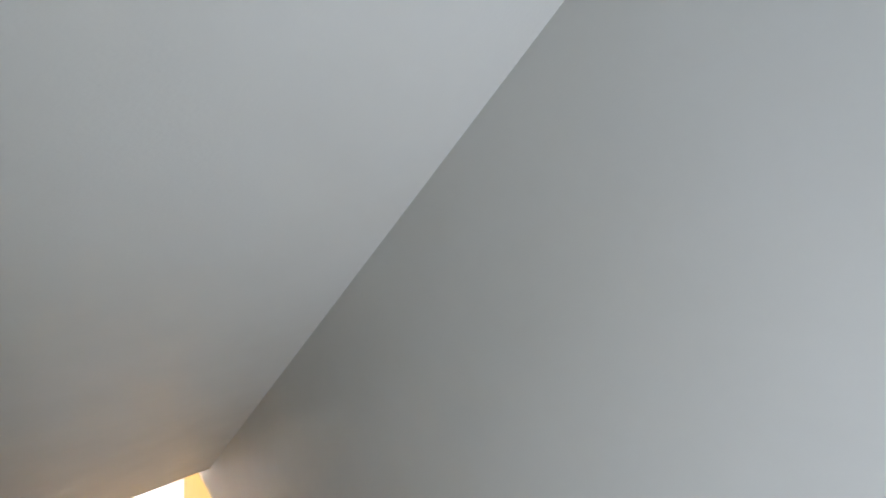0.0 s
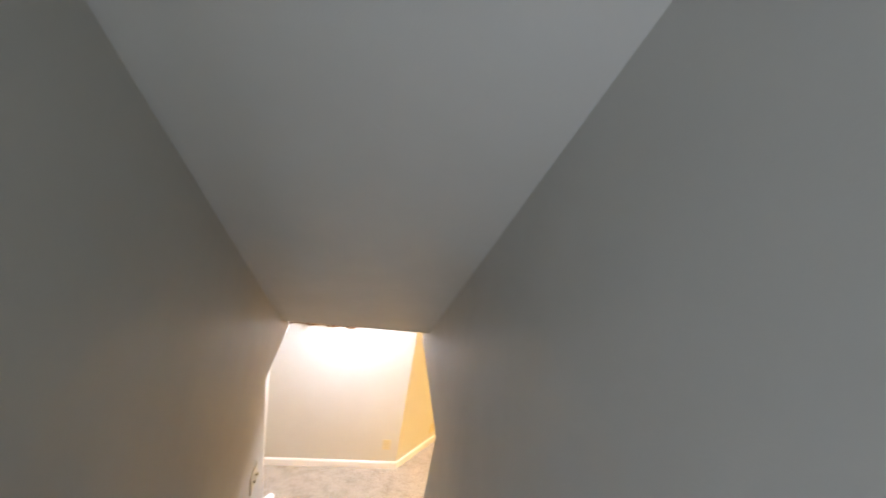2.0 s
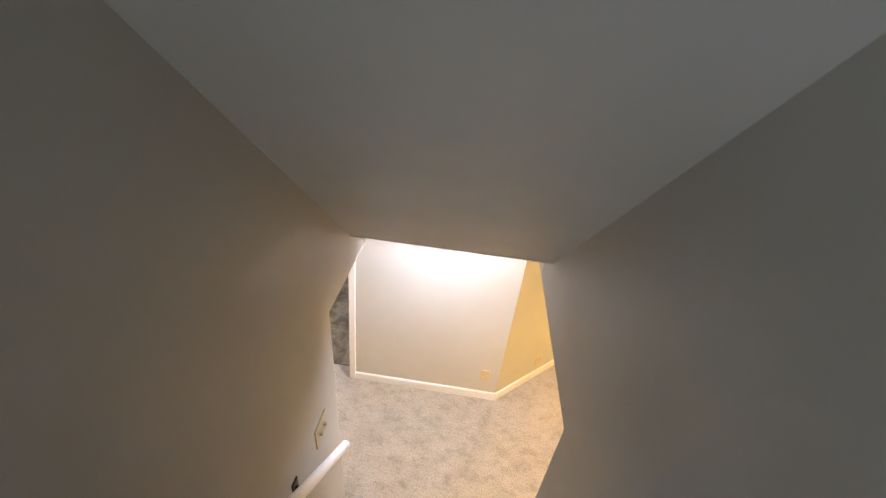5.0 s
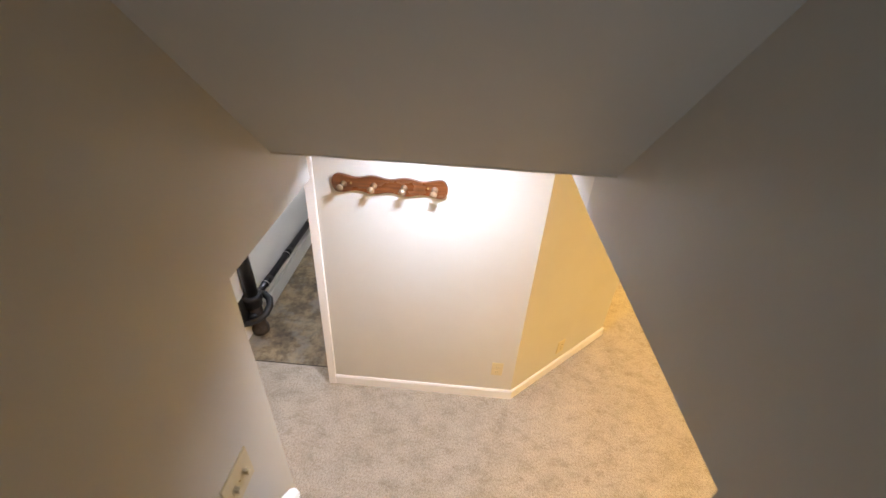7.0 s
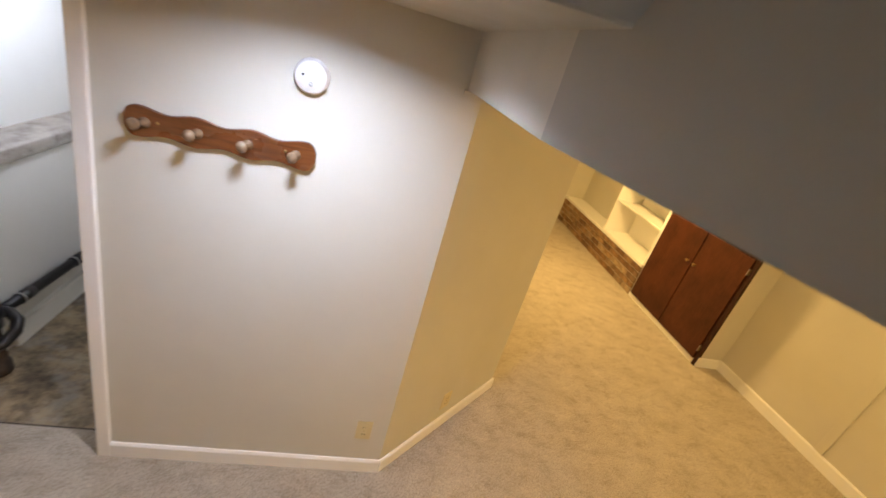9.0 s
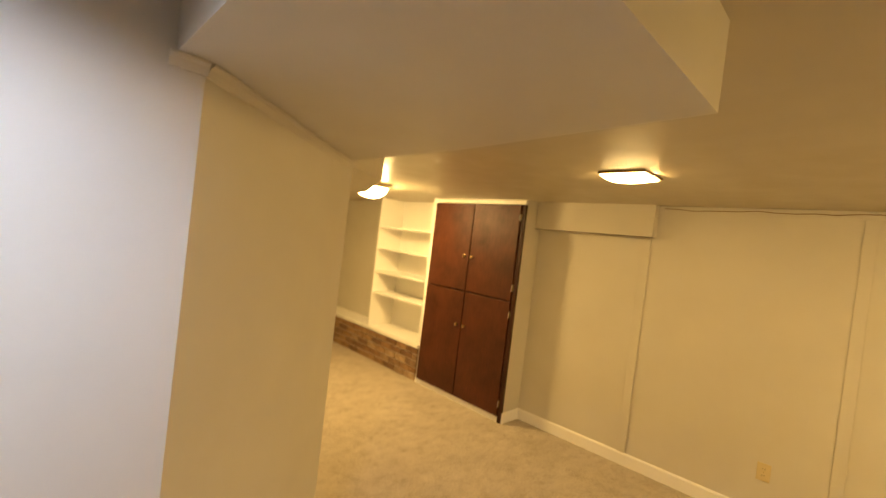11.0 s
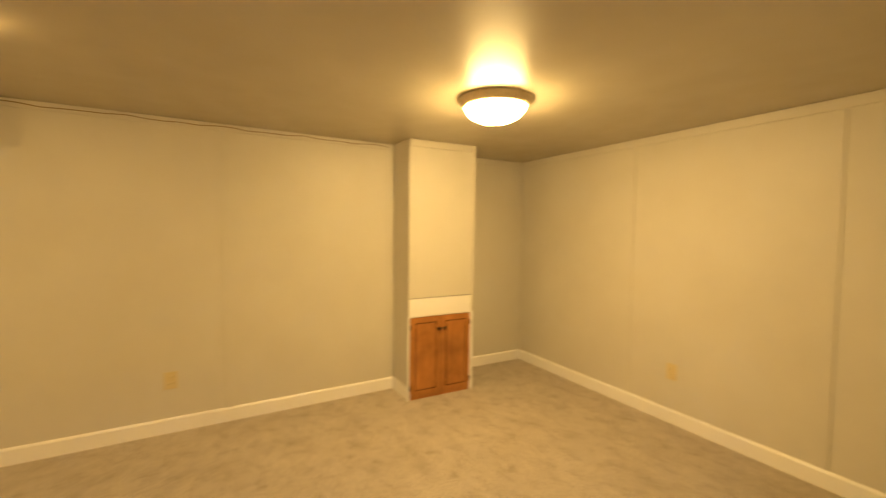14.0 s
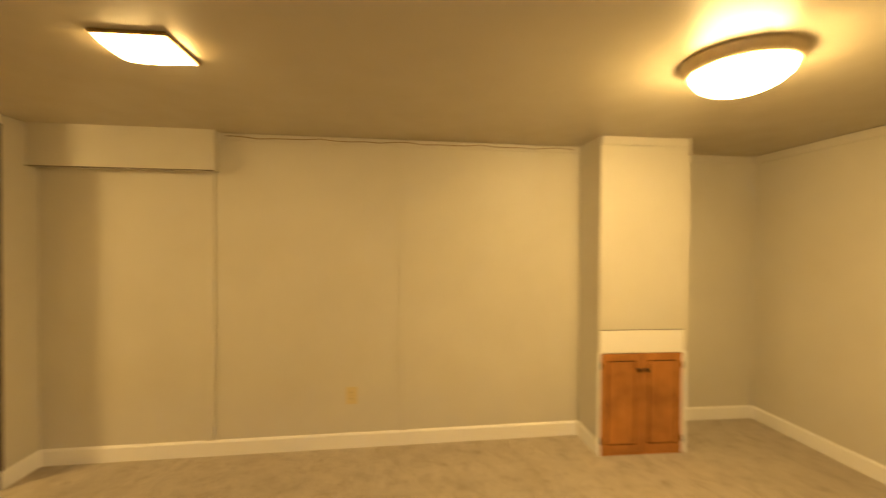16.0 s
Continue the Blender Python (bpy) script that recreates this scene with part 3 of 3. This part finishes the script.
dome_lamp("ceiling_light", "small ceiling light of the side room, lit", (-2.8, 1.3, H), 0.12, GLOW_BATH)

sq = thing("square_ceiling_light", "square flush ceiling light with curved lit glass", "ceiling light", (2.10, -0.015, H))
part("base_plate", box(-0.127, 0.127, -0.127, 0.127, -0.014, 0.0, bevel=0.004), BRASS, sq, "thin brass base")
bm = bmesh.new()
n = 10
grid = [[bm.verts.new((-0.118 + 0.236 * i / n, -0.118 + 0.236 * j / n, -0.015 - 0.030 * (1 - (2 * i / n - 1) ** 2) ** 0.8 * (0.5 + 0.5 * (1 - (2 * j / n - 1) ** 2)))) for j in range(n + 1)] for i in range(n + 1)]
for i in range(n):
    for j in range(n):
        bm.faces.new((grid[i][j], grid[i][j + 1], grid[i + 1][j + 1], grid[i + 1][j])).smooth = True
part("glass_shade", bm, GLOW_SQUARE, sq, "lit frosted square glass")

bulb = thing("bare_bulb", "bare lit bulb in a white porcelain holder", "light bulb", (-1.6, 1.1, H))
part("holder", lathe([(0.0, 0.0), (0.055, 0.0), (0.05, -0.02), (0.025, -0.04), (0.022, -0.055), (0.0, -0.055)], 24), PORCELAIN, bulb)
part("globe", lathe([(0.014, -0.05), (0.018, -0.07), (0.03, -0.095), (0.031, -0.115), (0.022, -0.133), (0.0, -0.14)], 24), GLOW_UTILITY, bulb, "lit glass globe")

# ---- built-in cupboard ----
cup = thing("tall_cupboard", "built-in cupboard with four dark-stained plywood doors", "cupboard", (FRONT, 1.31, 0))
CW = 1.25
part("carcass", box(0.02, 0.385, 0.0, CW, 0.06, H - 0.002), WALL, cup, "cream painted carcass")
part("side_stile", box(-0.004, 0.02, CW - 0.042, CW, 0.42, H - 0.004, bevel=0.002), TRIM, cup, "white painted stile")
part("head_trim", box(-0.012, 0.02, 0.0, CW, 2.075, 2.112, bevel=0.003), TRIM, cup, "white painted head trim")
# dark sheet behind the doors, so the gaps between them are coloured as shade
part("gap_shade_panel", box(0.0, 0.0195, 0.037, CW - 0.042, 0.056, 2.074), EDGE_SHADE, cup)
part("kick_board", box(0.0, 0.02, 0.02, CW, 0.0, 0.055, bevel=0.002), TRIM, cup, "white painted kick board")
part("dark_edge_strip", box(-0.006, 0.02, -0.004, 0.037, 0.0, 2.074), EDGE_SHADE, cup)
y0, ym, y1 = 0.041, 0.622, 1.206
for (a, b, knob_y) in ((y0, ym - 0.006, ym - 0.05), (ym + 0.006, y1, ym + 0.055)):
    for (c, e, kz) in ((0.06, 1.148, 0.80), (1.162, 2.07, 1.52)):
        dr = part("door", box(-0.019, 0.0, a, b, c, e, bevel=0.003), DARKWOOD, cup, "dark-stained plywood door")
        part("knob", lathe([(0.0, 0.0), (0.009, 0.0), (0.007, 0.012), (0.016, 0.020), (0.017, 0.026), (0.010, 0.032), (0.0, 0.033)], 20,
                           Matrix.Translation((-0.019, knob_y, kz)) @ Matrix.Rotation(math.radians(-90), 4, "Y")), BRASS, dr, "round brass knob")
        if a == y0:
            for hz in (c + 0.12, e - 0.12):
                hinge = part("hinge", box(-0.021, -0.006, a - 0.012, a + 0.003, hz - 0.028, hz + 0.028, bevel=0.001), BRASS, dr, "small worn brass hinge")
                part("hinge_pin", tube([(-0.021, a - 0.004, hz - 0.032), (-0.021, a - 0.004, hz + 0.032)], 0.0035, 8), CLAMP, hinge)

# ---- bookcase on the brick ledge ----
bc = thing("bookcase", "empty built-in white bookcase with four shelves", "bookcase", (FRONT, 2.565, 0.422))
BW, BD, BH = 1.045, 0.39, H - 0.424
part("side_panel", box(0.0, BD, 0.0, 0.02, 0.0, BH, bevel=0.002), SHELF, bc)
part("side_panel", box(0.0, BD, BW - 0.022, BW, 0.0, BH, bevel=0.002), SHELF, bc)
part("back_panel", box(BD - 0.012, BD, 0.02, BW - 0.022, 0.0, BH), SHELF, bc)
part("bottom_panel", box(0.004, BD - 0.0125, 0.0205, BW - 0.0225, 0.0, 0.010), SHELF, bc)
for z in (0.44, 0.72, 1.015, 1.305):
    part("shelf", box(0.008, BD - 0.012, 0.02, BW - 0.022, z, z + 0.02, bevel=0.002), SHELF, bc)

# ---- chimney cupboard ----
cc = thing("chimney_cupboard", "small golden oak cupboard set into the chimney breast", "cupboard", (3.117, -2.555, 0))
part("top_band", box(-0.010, 0.0, -0.30, 0.29, 0.685, 0.835, bevel=0.002), TRIM, cc, "white painted board")
# no real recess: a dark bar carries the shadow above the board
part("shadow_gap", box(-0.006, 0.0, -0.298, 0.288, 0.8355, 0.839), SLOT, cc, "dark strip painted as the shaded gap over the white board")
part("side_trim", box(-0.012, 0.0, 0.288, 0.302, 0.0, 0.69, bevel=0.002), TRIM, cc, "white painted trim")
part("side_trim", box(-0.012, 0.0, -0.322, -0.29, 0.0, 0.69, bevel=0.002), TRIM, cc, "white painted trim")
part("sill", box(-0.014, 0.0, -0.288, 0.286, 0.0, 0.025, bevel=0.002), OAK, cc)
for s in (-1, 1):
    a, b = (0.003, 0.284) if s > 0 else (-0.286, -0.003)
    dr = part("door", box(-0.018, 0.0, a, b, 0.027, 0.68, bevel=0.003), OAK, cc, "golden oak panel door")
    part("raised_panel", prism([(a + 0.05, 0.08), (b - 0.05, 0.08), (b - 0.05, 0.628), (a + 0.05, 0.628)], -0.022, -0.017, "x", bevel=0.002), OAK, dr)
    for (p, q, u, v) in ((a + 0.042, a + 0.05, 0.072, 0.636), (b - 0.05, b - 0.042, 0.072, 0.636), (a + 0.05, b - 0.05, 0.072, 0.08), (a + 0.05, b - 0.05, 0.628, 0.636)):
        part("groove", box(-0.0187, -0.017, p, q, u, v), DARKWOOD, dr)
    ky = 0.026 * s
    part("knob", lathe([(0.0, 0.0), (0.010, 0.0), (0.008, 0.010), (0.015, 0.018), (0.014, 0.026), (0.0, 0.030)], 18, Matrix.Translation((-0.018, ky, 0.575)) @ Matrix.Rotation(math.radians(-90), 4, "Y")), DARKMETAL, dr, "dark metal knob")
    hy = b if s > 0 else a
    for hz in (0.10, 0.60):
        part("hinge", box(-0.020, -0.012, hy - 0.007, hy + 0.007, hz - 0.022, hz + 0.022, bevel=0.001), DARKMETAL, dr, "dark hinge")

CABLE = plain("crack_dark_cable", (0.26, 0.17, 0.08), 0.5)
# loose cable under the ceiling of the long wall, its brown drawing the dark crack there
pts = [(east_x(0.20 - 2.4 * i / 24) - 0.02 - 0.004 * math.sin(i * 1.7), 0.20 - 2.4 * i / 24, H - 0.022 - 0.010 * abs(math.sin(i * 0.55)) + 0.004 * math.sin(i * 2.3)) for i in range(25)]
tagged(part("cable", tube(pts, 0.003, 8), CABLE), "thin cable coloured brown for the dark crack line along the top of the wall", "cable")

# ---- utility space ----
drain = thing("drain_pipe", "black cast iron drain pipe with a cleanout fitting", "drain pipe", (-1.995, 0.43, 0))
part("riser_pipe", tube([(0, 0, 0.34), (0, 0, 0.8), (0.0, 0, H - 0.002)], 0.05, 24), IRON, drain)
part("hub", lathe([(0.045, 0.27), (0.064, 0.28), (0.064, 0.335), (0.074, 0.34), (0.074, 0.372), (0.066, 0.385), (0.05, 0.388)], 28), IRON, drain, "rusty bell hub")
part("floor_bell", lathe([(0.045, 0.0), (0.066, 0.0), (0.066, 0.045), (0.054, 0.06), (0.05, 0.28)], 28), RUST_AND_GAP, drain, "rust-stained pipe foot")
part("wye_branch", tube([(0.0, 0.07, 0.335), (0.06, 0.075, 0.325), (0.105, 0.05, 0.305), (0.125, 0.0, 0.28), (0.115, -0.06, 0.25), (0.07, -0.11, 0.225), (0.0, -0.135, 0.205), (-0.045, -0.14, 0.195)], 0.027, 18), IRON, drain)
part("cleanout_plug", lathe([(0.0, 0.0), (0.032, 0.0), (0.032, 0.03), (0.0, 0.032)], 18, Matrix.Translation((0.0, -0.045, 0.20)) @ Matrix.Rotation(math.radians(75), 4, "X")), IRON, drain)
run = part("branch_pipe", tube([(-0.015, 0.02, 0.30), (-0.015, 0.3, 0.285), (-0.015, 2.5, 0.22)], 0.028, 18), IRON, drain)
for y in (0.28, 0.72, 1.3):
    part("coupling", tube([(-0.015, y - 0.05, 0.287 - 0.03 * (y - 0.3)), (-0.015, y + 0.05, 0.284 - 0.03 * (y - 0.3))], 0.032, 18), IRON, run)
    part("hose_clamp", tube([(-0.015, y - 0.046, 0.287 - 0.03 * (y - 0.3)), (-0.015, y - 0.034, 0.2865 - 0.03 * (y - 0.3))], 0.0345, 18), CLAMP, run, "bright steel clamp")
# dark strip for the shadow in the gap between post and wall
setting("door_gap_shade", box(-2.089, -2.076, 0.126, 0.14, 0.0, 2.03), SLOT, "dark strip painted as the shaded gap beside the white post", "gap")
setting("wall_hole", box(-2.056, -2.044, 0.22, 0.42, 0.14, 0.38), SLOT, "dark ragged hole in the foundation wall", "hole")
setting("threshold_gap", box(-2.09, -1.293, 0.117, 0.124, -0.01, 0.002), RUST_AND_GAP, "dark worn gap where carpet meets concrete", "gap")
setting("utility_curb", box(-2.052, -2.02, 0.62, 3.2, -0.02, 0.13, bevel=0.008), SHELF, "worn white painted curb along the foundation wall", "curb")

# ---- side room ----
wc = thing("toilet", "white porcelain toilet in the warm-lit side room", "toilet", (-2.95, 0.66, 0))
bm = lathe([(0.0, 0.0), (0.13, 0.0), (0.12, 0.04), (0.10, 0.16), (0.13, 0.28), (0.19, 0.36), (0.20, 0.385), (0.0, 0.385)], 36)
bm.transform(Matrix.Diagonal((1.2, 0.95, 1, 1)))
part("bowl", bm, PORCELAIN, wc)
bm = lathe([(0.0, 0.385), (0.205, 0.387), (0.21, 0.40), (0.20, 0.418), (0.0, 0.425)], 36)
bm.transform(Matrix.Diagonal((1.2, 0.95, 1, 1)))
part("seat_lid", bm, PORCELAIN, wc, "closed white lid")
part("tank", box(-0.42, -0.25, -0.22, 0.22, 0.36, 0.70, bevel=0.02), PORCELAIN, wc)
part("tank_lid", box(-0.43, -0.24, -0.23, 0.23, 0.702, 0.735, bevel=0.01), PORCELAIN, wc)
part("neck", box(-0.32, -0.05, -0.09, 0.09, 0.0, 0.37, bevel=0.03), PORCELAIN, wc)

# ---- brick ledge ----
ledge = thing("brick_ledge", "low brown brick hearth ledge with a white top", "brick ledge", (0, 0, 0))
LY0, LY1 = 2.565, NORTH - 0.02
part("core", box(FRONT + 0.012, 3.36, LY0, NORTH, 0.0, 0.379), MORTAR, ledge, "mortar bed")
part("top_board", box(FRONT - 0.012, 3.355, LY0 + 0.002, NORTH - 0.004, 0.381, 0.42, bevel=0.004), SHELF, ledge, "white painted top board")


def brick_mesh(name, l, seed):
    rnd = random.Random(seed)
    bm = box(0, 0.02, 0, l, 0, 0.064, bevel=0.004)
    for v in bm.verts:
        v.co += Vector((rnd.uniform(-0.002, 0.002), rnd.uniform(-0.0015, 0.0015), rnd.uniform(-0.0015, 0.0015)))
    me = bpy.data.meshes.new(name)
    bm.to_mesh(me)
    bm.free()
    me.materials.append(BRICK)
    return me


full = [brick_mesh("brick", 0.192, s) for s in range(4)]
half = brick_mesh("brick_half", 0.09, 9)
rnd = random.Random(3)
for row in range(5):
    z = 0.006 + row * 0.0755
    y = LY0 + 0.004
    first = True
    while y < LY1 - 0.02:
        l = 0.09 if (first and row % 2) else 0.192
        if y + l > LY1 + 0.012:
            l = 0.09
            if y + l > LY1 + 0.02:
                break
        b = new("brick", half if l < 0.1 else rnd.choice(full))
        b.parent = ledge
        b.matrix_basis = pose(FRONT + rnd.uniform(-0.003, 0.002), y, z, 0, 0, rnd.uniform(-0.4, 0.4))
        y += l + 0.011
        first = False
